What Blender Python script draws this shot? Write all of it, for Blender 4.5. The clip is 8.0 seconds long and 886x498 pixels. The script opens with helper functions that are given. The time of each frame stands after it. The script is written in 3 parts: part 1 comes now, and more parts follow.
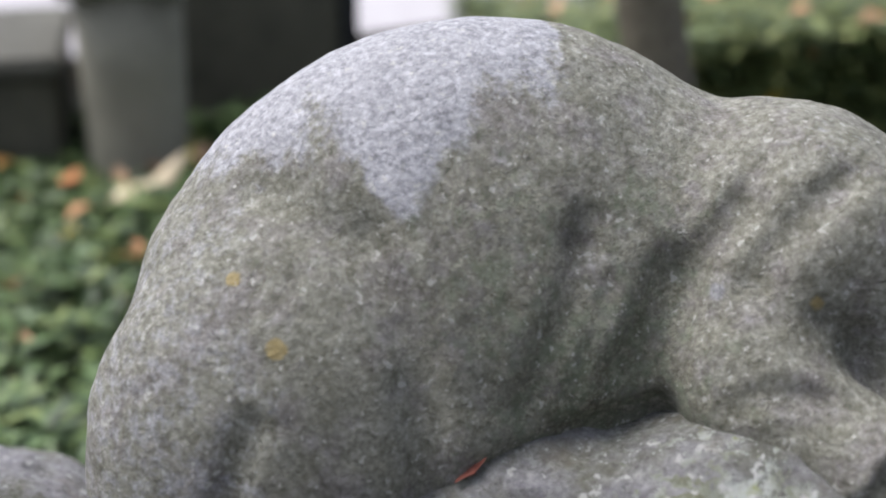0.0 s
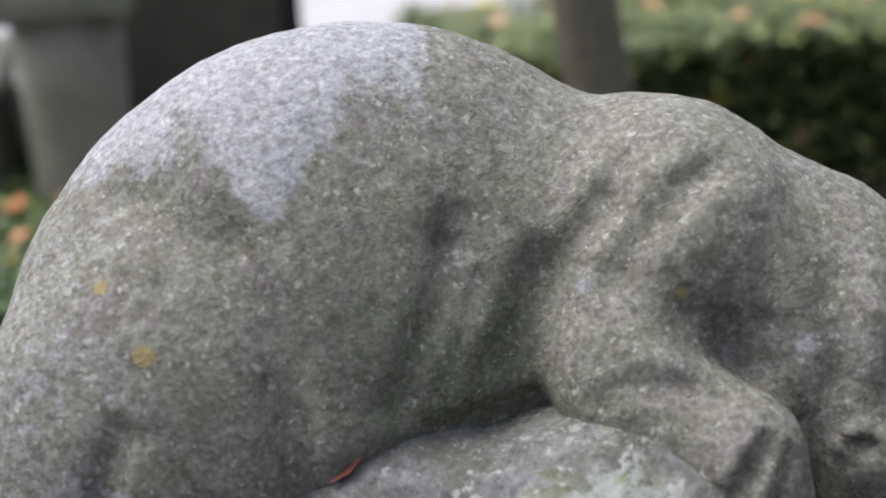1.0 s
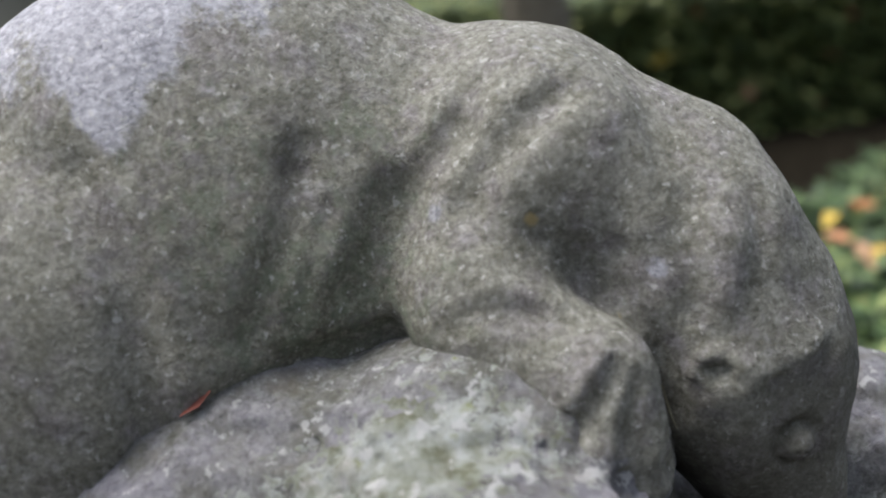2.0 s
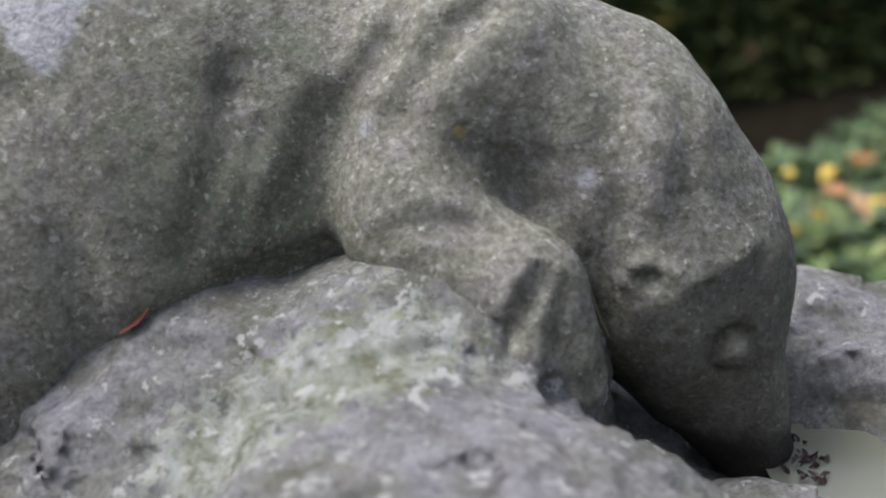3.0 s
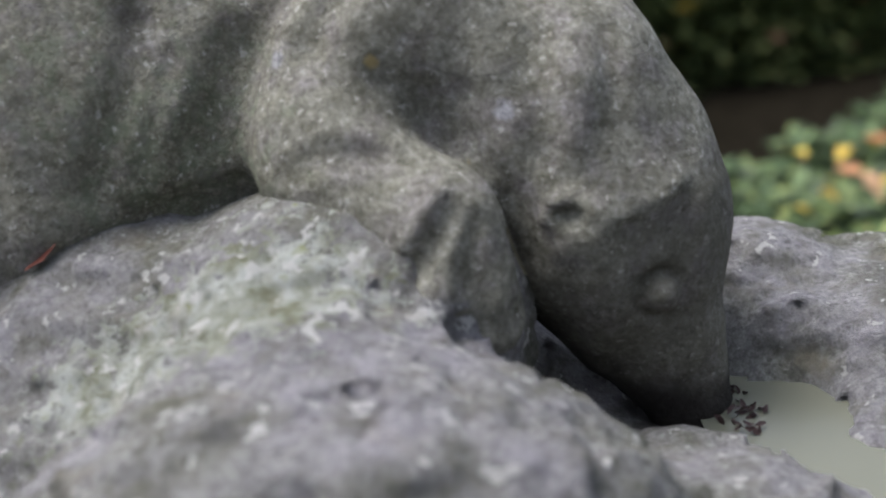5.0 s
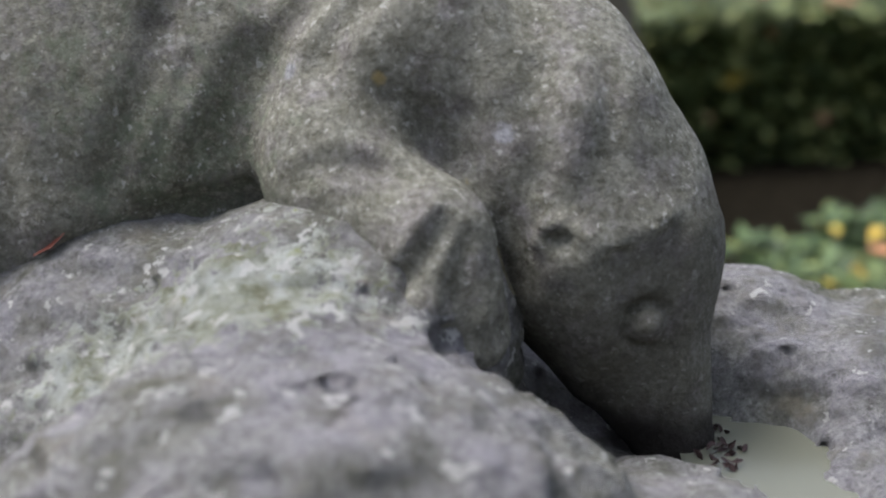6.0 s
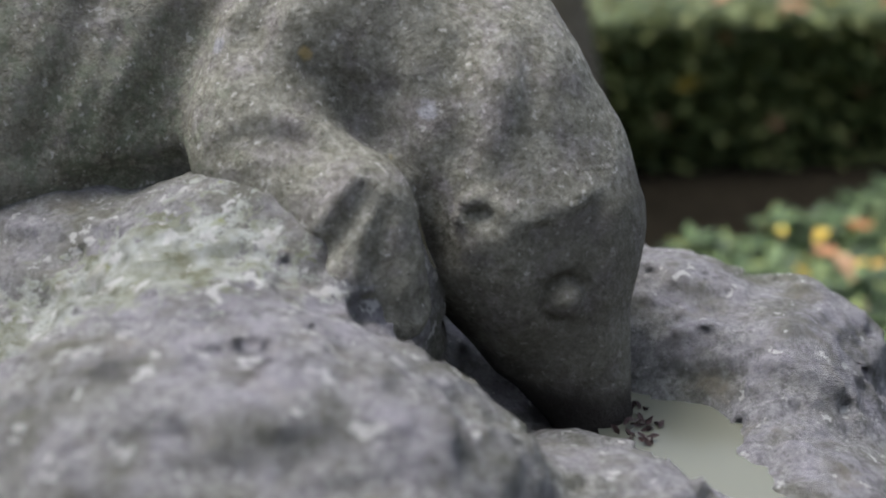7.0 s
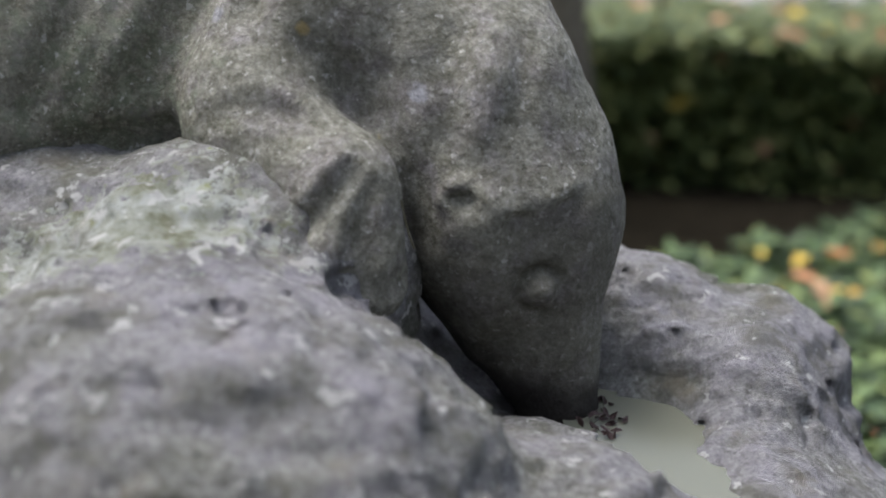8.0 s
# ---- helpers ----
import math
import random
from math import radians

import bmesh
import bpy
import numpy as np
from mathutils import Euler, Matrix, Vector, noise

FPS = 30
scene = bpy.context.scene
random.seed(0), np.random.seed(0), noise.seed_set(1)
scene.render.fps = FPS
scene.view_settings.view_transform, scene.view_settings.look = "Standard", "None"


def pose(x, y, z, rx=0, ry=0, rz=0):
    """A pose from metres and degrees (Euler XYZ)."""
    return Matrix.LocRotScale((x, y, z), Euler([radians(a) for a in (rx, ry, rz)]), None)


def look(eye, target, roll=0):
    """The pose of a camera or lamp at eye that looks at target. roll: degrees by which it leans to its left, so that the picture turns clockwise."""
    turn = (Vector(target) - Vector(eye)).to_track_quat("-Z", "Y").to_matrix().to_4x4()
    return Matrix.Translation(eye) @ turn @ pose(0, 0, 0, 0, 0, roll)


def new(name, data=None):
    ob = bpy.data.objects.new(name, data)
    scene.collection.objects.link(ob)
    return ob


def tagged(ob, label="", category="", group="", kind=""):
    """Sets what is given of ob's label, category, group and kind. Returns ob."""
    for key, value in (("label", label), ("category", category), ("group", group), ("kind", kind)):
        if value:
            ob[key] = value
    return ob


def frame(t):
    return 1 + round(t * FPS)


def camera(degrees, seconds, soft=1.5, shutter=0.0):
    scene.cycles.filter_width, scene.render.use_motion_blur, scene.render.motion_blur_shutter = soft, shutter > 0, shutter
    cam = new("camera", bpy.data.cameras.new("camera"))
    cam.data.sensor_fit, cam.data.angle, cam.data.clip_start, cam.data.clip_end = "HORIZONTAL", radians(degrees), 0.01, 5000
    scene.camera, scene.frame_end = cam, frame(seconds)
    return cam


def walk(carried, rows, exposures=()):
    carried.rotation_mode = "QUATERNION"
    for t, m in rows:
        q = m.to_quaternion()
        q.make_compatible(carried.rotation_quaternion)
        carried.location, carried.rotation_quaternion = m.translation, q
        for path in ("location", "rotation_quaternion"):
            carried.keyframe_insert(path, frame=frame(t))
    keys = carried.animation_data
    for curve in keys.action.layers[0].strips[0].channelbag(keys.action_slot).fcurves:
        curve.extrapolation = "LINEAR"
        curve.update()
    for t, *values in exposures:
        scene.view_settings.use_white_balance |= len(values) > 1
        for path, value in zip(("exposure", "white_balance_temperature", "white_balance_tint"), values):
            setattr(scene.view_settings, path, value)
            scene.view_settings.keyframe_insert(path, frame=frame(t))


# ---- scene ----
cam = camera(34, 8.0, soft=1.9)
cam.data.dof.use_dof = True
cam.data.dof.focus_distance = 1.24
cam.data.dof.aperture_fstop = 2.7
PATH = [
    (0.0, look((-0.3119, -1.0178, 1.3922), (-0.1327, -0.0976, 1.0441), -0.96)),
    (0.5, look((-0.2780, -1.0330, 1.3933), (-0.0908, -0.1092, 1.0590), -1.57)),
    (1.0, look((-0.2298, -1.0485, 1.3785), (-0.0340, -0.1272, 1.0425), -2.47)),
    (1.5, look((-0.1708, -1.0656, 1.3632), (0.0346, -0.1496, 1.0186), -2.85)),
    (1.7, look((-0.1525, -1.0655, 1.3558), (0.0567, -0.1528, 1.0047), -2.84)),
    (2.8, look((-0.0764, -1.1083, 1.2935), (0.1055, -0.1944, 0.9306), -4.05)),
    (3.0, look((-0.0625, -1.1210, 1.2863), (0.1197, -0.2076, 0.9221), -4.64)),
    (3.5, look((-0.0186, -1.1374, 1.2626), (0.1585, -0.2239, 0.8961), -6.13)),
    (4.0, look((0.0058, -1.1294, 1.2438), (0.1687, -0.2140, 0.8757), -5.80)),
    (4.2, look((0.0162, -1.1267, 1.2366), (0.1763, -0.2105, 0.8693), -5.57)),
    (5.3, look((0.0470, -1.1240, 1.2120), (0.1767, -0.1954, 0.8644), -4.34)),
    (5.5, look((0.0493, -1.1379, 1.2117), (0.1641, -0.1995, 0.8858), -3.44)),
    (6.0, look((0.0781, -1.1740, 1.1845), (0.1953, -0.2316, 0.8711), -1.66)),
    (6.5, look((0.1038, -1.1943, 1.1670), (0.2389, -0.2535, 0.8561), -1.34)),
    (7.0, look((0.1076, -1.2059, 1.1652), (0.2490, -0.2655, 0.8560), -0.35)),
    (7.5, look((0.1014, -1.2204, 1.1600), (0.2436, -0.2803, 0.8501), 1.64)),
    (8.0, look((0.1073, -1.2294, 1.1525), (0.2603, -0.2893, 0.8478), 4.10)),
]
walk(cam, PATH, [(0.0, 1.15, 6350, 11), (8.0, 1.15, 6350, 11)])

# ---- daylight: a bright overcast sky over a shady garden ----
world = bpy.data.worlds.new("overcast_sky")
scene.world = world
world.use_nodes = True
wn = world.node_tree.nodes
sky = wn.new("ShaderNodeTexSky")
sky.sky_type = "NISHITA"
sky.sun_disc = False
sky.sun_elevation, sky.sun_rotation = radians(62), radians(-60)
sky.air_density, sky.dust_density = 1.0, 3.0
wn["Background"].inputs["Strength"].default_value = 0.15
cloud = wn.new("ShaderNodeHueSaturation")  # thin cloud greys the blue
cloud.inputs["Saturation"].default_value = 0.5
world.node_tree.links.new(sky.outputs["Color"], cloud.inputs["Color"])
world.node_tree.links.new(cloud.outputs["Color"], wn["Background"].inputs["Color"])
sun_data = bpy.data.lights.new("sun", "SUN")
sun_data.energy, sun_data.angle, sun_data.color = 1.5, radians(28), (1.0, 0.97, 0.93)
sun = new("sun", sun_data)
sun.matrix_world = look((-1.5, 0.6, 5.0), (0, 0, 0.8))


# ---- numeric noise, in metres ----
def lattice(ix, iy, iz, seed):
    h = (ix.astype(np.int64) * 374761393 + iy.astype(np.int64) * 668265263 + iz.astype(np.int64) * 2147483647 + seed * 1274126177) & 0xFFFFFFFF
    h = ((h ^ (h >> 13)) * 1274126177) & 0xFFFFFFFF
    h = ((h ^ (h >> 16)) * 2246822519) & 0xFFFFFFFF
    return ((h ^ (h >> 15)) & 0xFFFF) / 32767.5 - 1.0


def vnoise(p, size, seed=0):
    """Smooth noise from -1 to 1 at the points p, with lumps of that size."""
    q = p / size
    f0 = np.floor(q)
    f = q - f0
    f = f * f * (3 - 2 * f)
    i = f0.astype(np.int64)
    out = 0
    for dx in (0, 1):
        wx = f[:, 0] if dx else 1 - f[:, 0]
        for dy in (0, 1):
            wy = f[:, 1] if dy else 1 - f[:, 1]
            for dz in (0, 1):
                wz = f[:, 2] if dz else 1 - f[:, 2]
                out = out + wx * wy * wz * lattice(i[:, 0] + dx, i[:, 1] + dy, i[:, 2] + dz, seed)
    return out


def fbm(p, size, octaves=3, seed=0):
    out, amp, tot = 0, 1.0, 0
    for k in range(octaves):
        out = out + amp * vnoise(p + 13.7 * k, size / 2 ** k, seed + k)
        tot += amp
        amp *= 0.55
    return out / tot


def facets(p, size, seed=0):
    """Broken faces: each cell of about that size is a plane of its own tilt."""
    q = p / size
    base = np.floor(q).astype(np.int64)
    best = np.full(len(p), 1e9)
    out = np.zeros(len(p))
    for dx in (-1, 0, 1):
        for dy in (-1, 0, 1):
            for dz in (-1, 0, 1):
                c = base + np.array((dx, dy, dz))
                jit = np.stack([lattice(c[:, 0], c[:, 1], c[:, 2], seed + k) for k in range(3)], 1)
                off = q - (c + 0.5 + 0.42 * jit)
                d = (off * off).sum(1)
                closer = d < best
                best = np.where(closer, d, best)
                out = np.where(closer, (off * jit[:, (1, 2, 0)]).sum(1) + 0.15 * jit[:, 2], out)
    return out


def smoothstep(a, b, x):
    t = np.clip((x - a) / (b - a), 0, 1)
    return t * t * (3 - 2 * t)


# ---- carved forms: signed distances, then a net of quads over the surface ----
def ellipsoid(p, c, r):
    q = (p - np.array(c)) / np.array(r)
    k0 = np.linalg.norm(q, axis=1)
    k1 = np.linalg.norm(q / np.array(r), axis=1)
    return k0 * (k0 - 1) / np.maximum(k1, 1e-6)


def limb(p, a, b, ra, rb):
    """A round limb from a to b, its radius going from ra to rb."""
    a, b = np.array(a), np.array(b)
    ab = b - a
    t = np.clip(((p - a) @ ab) / (ab @ ab), 0, 1)
    return np.linalg.norm(p - a - t[:, None] * ab, axis=1) - (ra + (rb - ra) * t)


def join(a, b, k):
    h = np.clip(0.5 + 0.5 * (b - a) / k, 0, 1)
    return b + (a - b) * h - k * h * (1 - h)


def cut(a, b, k):
    return -join(-a, b, k)


def net(name, form, low, high, step):
    """A closed mesh over the zero surface of form(points), in a box from low to high."""
    low, high = np.array(low), np.array(high)
    n = np.ceil((high - low) / step).astype(int) + 1
    coarse = 4
    # distances on a coarse grid first, then only near the surface
    ax = [low[k] + step * np.arange(n[k]) for k in range(3)]
    d = np.ones(n, dtype=np.float32)
    cx = [a[::coarse] for a in ax]
    g = np.stack(np.meshgrid(*cx, indexing="ij"), -1).reshape(-1, 3)
    dc = form(g).reshape([len(a) for a in cx])
    near = np.abs(dc) < step * coarse * 2.2 + 0.02
    big = np.repeat(np.repeat(np.repeat(near, coarse, 0), coarse, 1), coarse, 2)
    sign = np.repeat(np.repeat(np.repeat(dc, coarse, 0), coarse, 1), coarse, 2)
    grown = big.copy()
    for k in range(3):
        grown |= np.roll(big, coarse, k) | np.roll(big, -coarse, k)
    big, sign = grown[:n[0], :n[1], :n[2]], sign[:n[0], :n[1], :n[2]]
    d[:] = sign
    idx = np.argwhere(big)
    d[big] = form(low + step * idx)
    s = d < 0
    cell = np.zeros(n - 1, dtype=np.int8)
    for i in (0, 1):
        for j in (0, 1):
            for k in (0, 1):
                cell += s[i:n[0] - 1 + i, j:n[1] - 1 + j, k:n[2] - 1 + k]
    act = np.argwhere((cell > 0) & (cell < 8))
    ids = -np.ones(n - 1, dtype=np.int64)
    ids[tuple(act.T)] = np.arange(len(act))
    acc, cnt = np.zeros((len(act), 3)), np.zeros(len(act))
    corners = [(i, j, k) for i in (0, 1) for j in (0, 1) for k in (0, 1)]
    for a in corners:
        for axis in range(3):
            if a[axis]:
                continue
            b = list(a)
            b[axis] = 1
            da, db = d[tuple((act + a).T)], d[tuple((act + b).T)]
            hit = (da < 0) != (db < 0)
            t = np.where(hit, da / np.where(hit, da - db, 1), 0)
            pt = act + np.array(a, float)
            pt[:, axis] += t
            acc += np.where(hit[:, None], pt, 0)
            cnt += hit
    verts = low + step * acc / cnt[:, None]
    faces = []
    for axis in range(3):
        u, v = (axis + 1) % 3, (axis + 2) % 3
        lo, hi = [slice(None)] * 3, [slice(None)] * 3
        lo[axis], hi[axis] = slice(0, -1), slice(1, None)
        cross = np.argwhere(s[tuple(lo)] != s[tuple(hi)])
        cross = cross[(cross[:, u] > 0) & (cross[:, v] > 0) & (cross[:, u] < n[u] - 1) & (cross[:, v] < n[v] - 1)]
        inside = s[tuple(cross.T)]
        quad = []
        for du, dv in ((1, 1), (0, 1), (0, 0), (1, 0)):
            c = cross.copy()
            c[:, u] -= du
            c[:, v] -= dv
            quad.append(ids[tuple(c.T)])
        quad = np.stack(quad, 1)
        quad[~inside] = quad[~inside][:, ::-1]
        faces.append(quad)
    faces = np.concatenate(faces)
    me = bpy.data.meshes.new(name)
    me.vertices.add(len(verts))
    me.vertices.foreach_set("co", verts.astype(np.float32).ravel())
    me.loops.add(faces.size)
    me.loops.foreach_set("vertex_index", faces.astype(np.int32).ravel())
    me.polygons.add(len(faces))
    me.polygons.foreach_set("loop_start", np.arange(0, faces.size, 4, dtype=np.int32))
    me.polygons.foreach_set("use_smooth", np.ones(len(faces), dtype=bool))
    me.update(calc_edges=True)
    me.validate()
    return me, verts


def stain(me, name, values):
    me.attributes.new(name, "FLOAT", "POINT").data.foreach_set("value", values.astype(np.float32))


# ---- materials ----
class Nodes:
    """Short writing of a node material."""

    def __init__(self, name):
        self.mat = bpy.data.materials.new(name)
        self.mat.use_nodes = True
        self.tree = self.mat.node_tree
        self.bsdf = self.tree.nodes["Principled BSDF"]
        self.where = self.tree.nodes.new("ShaderNodeNewGeometry").outputs["Position"]

    def link(self, a, b):
        if hasattr(a, "is_linked"):
            self.tree.links.new(a, b)
        else:
            b.default_value = a

    def noise(self, scale, detail=4.0, rough=0.6, where=None):
        n = self.tree.nodes.new("ShaderNodeTexNoise")
        self.tree.links.new(where or self.where, n.inputs["Vector"])
        n.inputs["Scale"].default_value, n.inputs["Detail"].default_value, n.inputs["Roughness"].default_value = scale, detail, rough
        return n.outputs["Fac"]

    def cells(self, scale, feature="F1", out="Distance"):
        n = self.tree.nodes.new("ShaderNodeTexVoronoi")
        n.feature = feature
        self.tree.links.new(self.where, n.inputs["Vector"])
        n.inputs["Scale"].default_value = scale
        return n.outputs[out]

    def ramp(self, fac, *stops):
        n = self.tree.nodes.new("ShaderNodeValToRGB")
        self.link(fac, n.inputs["Fac"])
        el = n.color_ramp.elements
        while len(el) < len(stops):
            el.new(0.5)
        for e, (at, c) in zip(el, stops):
            e.position = at
            e.color = (*c, 1) if hasattr(c, "__len__") else (c, c, c, 1)
        return n.outputs["Color"]

    def mix(self, fac, a, b, kind="MIX"):
        n = self.tree.nodes.new("ShaderNodeMix")
        n.data_type, n.blend_type = "RGBA", kind
        self.link(fac, n.inputs[0])
        for v, k in ((a, 6), (b, 7)):
            self.link((*v, 1) if isinstance(v, tuple) and len(v) == 3 else v, n.inputs[k])
        return n.outputs[2]

    def maths(self, kind, a, b=0.0):
        n = self.tree.nodes.new("ShaderNodeMath")
        n.operation = kind
        self.link(a, n.inputs[0])
        self.link(b, n.inputs[1])
        return n.outputs[0]

    def attr(self, name):
        n = self.tree.nodes.new("ShaderNodeAttribute")
        n.attribute_name = name
        return n.outputs["Fac"]

    def chance(self):
        return self.tree.nodes.new("ShaderNodeObjectInfo").outputs["Random"]

    def island(self):
        return self.tree.nodes.new("ShaderNodeNewGeometry").outputs["Random Per Island"]

    def bump(self, height, distance, strength=1.0, under=None):
        n = self.tree.nodes.new("ShaderNodeBump")
        self.link(height, n.inputs["Height"])
        n.inputs["Distance"].default_value, n.inputs["Strength"].default_value = distance, strength
        if under is not None:
            self.tree.links.new(under, n.inputs["Normal"])
        return n.outputs["Normal"]

    def done(self, color, rough=0.9, normal=None, specular=0.3):
        self.link((*color, 1) if isinstance(color, tuple) else color, self.bsdf.inputs["Base Color"])
        self.link(rough, self.bsdf.inputs["Roughness"])
        self.bsdf.inputs["Specular IOR Level"].default_value = specular
        if normal is not None:
            self.tree.links.new(normal, self.bsdf.inputs["Normal"])
        return self.mat


def speckled(n, dark, mid, light, scale=240):
    """The colour of weathered granite: grains of three tones."""
    grain = n.cells(scale, out="Color")
    tone = n.ramp(grain, (0.1, dark), (0.38, mid), (0.62, mid), (0.88, light))
    clump = n.ramp(n.noise(130, 5, 0.8), (0.36, dark), (0.5, mid), (0.64, light))
    return n.mix(0.65, tone, clump)


def make_granite():
    n = Nodes("weathered_granite")
    base = speckled(n, (0.13, 0.126, 0.104), (0.272, 0.266, 0.225), (0.45, 0.445, 0.40))
    clean = speckled(n, (0.19, 0.19, 0.205), (0.37, 0.367, 0.39), (0.58, 0.577, 0.61))
    broad = n.noise(16, 4, 0.6)
    base = n.mix(n.ramp(broad, (0.40, 0.0), (0.68, 0.45)), base, n.mix(0.5, base, (0.15, 0.15, 0.10)))
    lilac = n.ramp(n.noise(26, 4, 0.65), (0.48, 0.0), (0.64, 0.9))
    base = n.mix(lilac, base, n.mix(1.0, base, (0.985, 0.94, 1.07), "MULTIPLY"))
    blotch = n.ramp(n.noise(55, 6, 0.78), (0.40, 0.0), (0.62, 1.0))
    base = n.mix(n.maths("MULTIPLY", blotch, 0.65), base, n.mix(1.0, base, (0.50, 0.49, 0.42), "MULTIPLY"))
    edge = n.noise(75, 5, 0.75)
    ragged = n.maths("MULTIPLY", n.maths("SUBTRACT", edge, 0.5), 1.5)
    pale = n.ramp(n.maths("ADD", n.attr("pale"), ragged), (0.36, 0.0), (0.72, 1.0))
    col = n.mix(pale, base, clean)
    mossy = n.ramp(n.noise(150, 5, 0.8), (0.36, (0.045, 0.043, 0.028)), (0.5, (0.155, 0.15, 0.105)), (0.62, (0.38, 0.37, 0.30)))
    moss = n.ramp(n.maths("ADD", n.attr("moss"), ragged), (0.42, 0.0), (0.85, 0.72))
    col = n.mix(moss, col, mossy)
    green = n.ramp(n.maths("ADD", n.attr("moss"), n.maths("MULTIPLY", n.maths("SUBTRACT", n.noise(48, 4, 0.7), 0.5), 2.2)), (0.60, 0.0), (0.95, 0.45))
    col = n.mix(green, col, n.mix(edge, (0.08, 0.11, 0.06), (0.24, 0.29, 0.20)))
    rust = n.ramp(n.maths("ADD", n.attr("rust"), n.maths("MULTIPLY", n.maths("SUBTRACT", edge, 0.5), 0.9)), (0.45, 0.0), (0.75, 0.75))
    col = n.mix(rust, col, (0.38, 0.29, 0.12))
    chip = n.ramp(n.noise(115, 3, 0.6), (0.63, 0.0), (0.67, 0.6))
    col = n.mix(chip, col, (0.55, 0.54, 0.50))
    # lower head: darker brown stone, with its shade mixed into the colour
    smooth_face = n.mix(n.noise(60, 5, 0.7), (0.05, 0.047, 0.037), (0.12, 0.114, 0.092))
    col = n.mix(n.attr("wet_shade"), col, smooth_face)
    # black stain, and the shade under the jaw painted in with it
    col = n.mix(n.attr("stain_shade"), col, n.mix(edge, (0.012, 0.010, 0.009), (0.035, 0.030, 0.027)))
    h = n.bump(n.noise(80, 6, 0.75), 0.012, 0.8)
    h = n.bump(n.noise(420, 3, 0.75), 0.002, 0.6, h)
    return n.done(col, 0.88, h, 0.25)


def make_rough_rock():
    n = Nodes("lichen_covered_rock")
    base = speckled(n, (0.105, 0.105, 0.093), (0.295, 0.294, 0.27), (0.56, 0.56, 0.53), 240)
    lilac = n.ramp(n.noise(8, 5, 0.65), (0.38, 0.0), (0.62, 0.85))
    base = n.mix(lilac, base, n.mix(0.55, base, (0.53, 0.50, 0.595)))
    base = n.mix(n.ramp(n.noise(22, 5, 0.65), (0.46, 0.0), (0.68, 0.65)), base, (0.20, 0.20, 0.135))
    base = n.mix(n.ramp(n.noise(11, 4, 0.6), (0.52, 0.0), (0.64, 0.45)), base, n.mix(1.0, base, (0.50, 0.50, 0.50), "MULTIPLY"))
    pits = n.ramp(n.noise(80, 6, 0.8), (0.38, 0.5), (0.47, 0.0))
    base = n.mix(pits, base, (0.105, 0.103, 0.092))
    crust = n.noise(70, 6, 0.75)
    ragged = n.maths("MULTIPLY", n.maths("SUBTRACT", crust, 0.5), 2.2)
    lich = n.ramp(n.maths("ADD", n.attr("lichen"), ragged), (0.53, 0.0), (0.63, 0.95))
    lcol = n.ramp(n.noise(34, 4, 0.65), (0.34, (0.24, 0.25, 0.16)), (0.45, (0.42, 0.44, 0.36)), (0.6, (0.60, 0.63, 0.60)), (0.72, (0.38, 0.41, 0.20)))
    col = n.mix(lich, base, lcol)
    fleck = n.ramp(n.maths("ADD", n.noise(52, 4, 0.6), n.maths("MULTIPLY", n.attr("lichen"), 0.07)), (0.625, 0.0), (0.655, 0.85))
    col = n.mix(fleck, col, (0.70, 0.70, 0.68))
    moss = n.ramp(n.maths("ADD", n.attr("moss"), ragged), (0.46, 0.0), (0.88, 0.75))
    col = n.mix(moss, col, (0.10, 0.105, 0.055))
    rust = n.ramp(n.noise(19, 3, 0.6), (0.60, 0.0), (0.76, 0.4))
    col = n.mix(rust, col, (0.33, 0.28, 0.19))
    # wet below the water line; beside the chin the gap's shade is painted on
    col = n.mix(n.attr("wet_shade"), col, (0.085, 0.08, 0.06))
    # black staining that also carries the dark of the chin gap as colour
    col = n.mix(n.attr("stain_shade"), col, n.mix(crust, (0.012, 0.010, 0.009), (0.04, 0.034, 0.03)))
    h = n.bump(n.cells(42), 0.010, 0.7)
    h = n.bump(n.noise(38, 8, 0.78), 0.03, 0.9, h)
    h = n.bump(n.noise(120, 6, 0.75), 0.018, 0.9, h)
    h = n.bump(n.noise(330, 4, 0.75), 0.004, 0.8, h)
    h = n.bump(lich, 0.002, 0.6, h)
    return n.done(col, 0.9, h, 0.25)


granite, rough_rock = make_granite(), make_rough_rock()


def plain(name, c1, c2, scale, rough=0.85, bump=0.002, grain=300, specular=0.3):
    n = Nodes(name)
    col = n.mix(n.ramp(n.noise(scale, 5, 0.62), (0.3, 0.0), (0.7, 1.0)), c1, c2)
    col = n.mix(n.ramp(n.noise(grain, 3, 0.7), (0.35, 0.0), (0.75, 0.35)), col, tuple(min(1, v * 1.7) for v in c2))
    return n.done(col, rough, n.bump(n.noise(scale * 6, 5, 0.7), bump), specular)


def leafy(name, stops, rough=0.55):
    n = Nodes(name)
    col = n.ramp(n.island(), *stops)
    col = n.mix(n.ramp(n.noise(45, 3, 0.6), (0.3, 0.0), (0.75, 0.5)), col, n.mix(1.0, col, (0.45, 0.45, 0.4), "MULTIPLY"))
    n.done(col, rough, None, 0.35)
    return n.mat


def part(name, bm, material, parent, label=""):
    me = bpy.data.meshes.new(name)
    bm.to_mesh(me)
    bm.free()
    me.materials.append(material)
    ob = new(name, me)
    ob.parent = parent
    if label:
        ob["label"] = label
    return ob


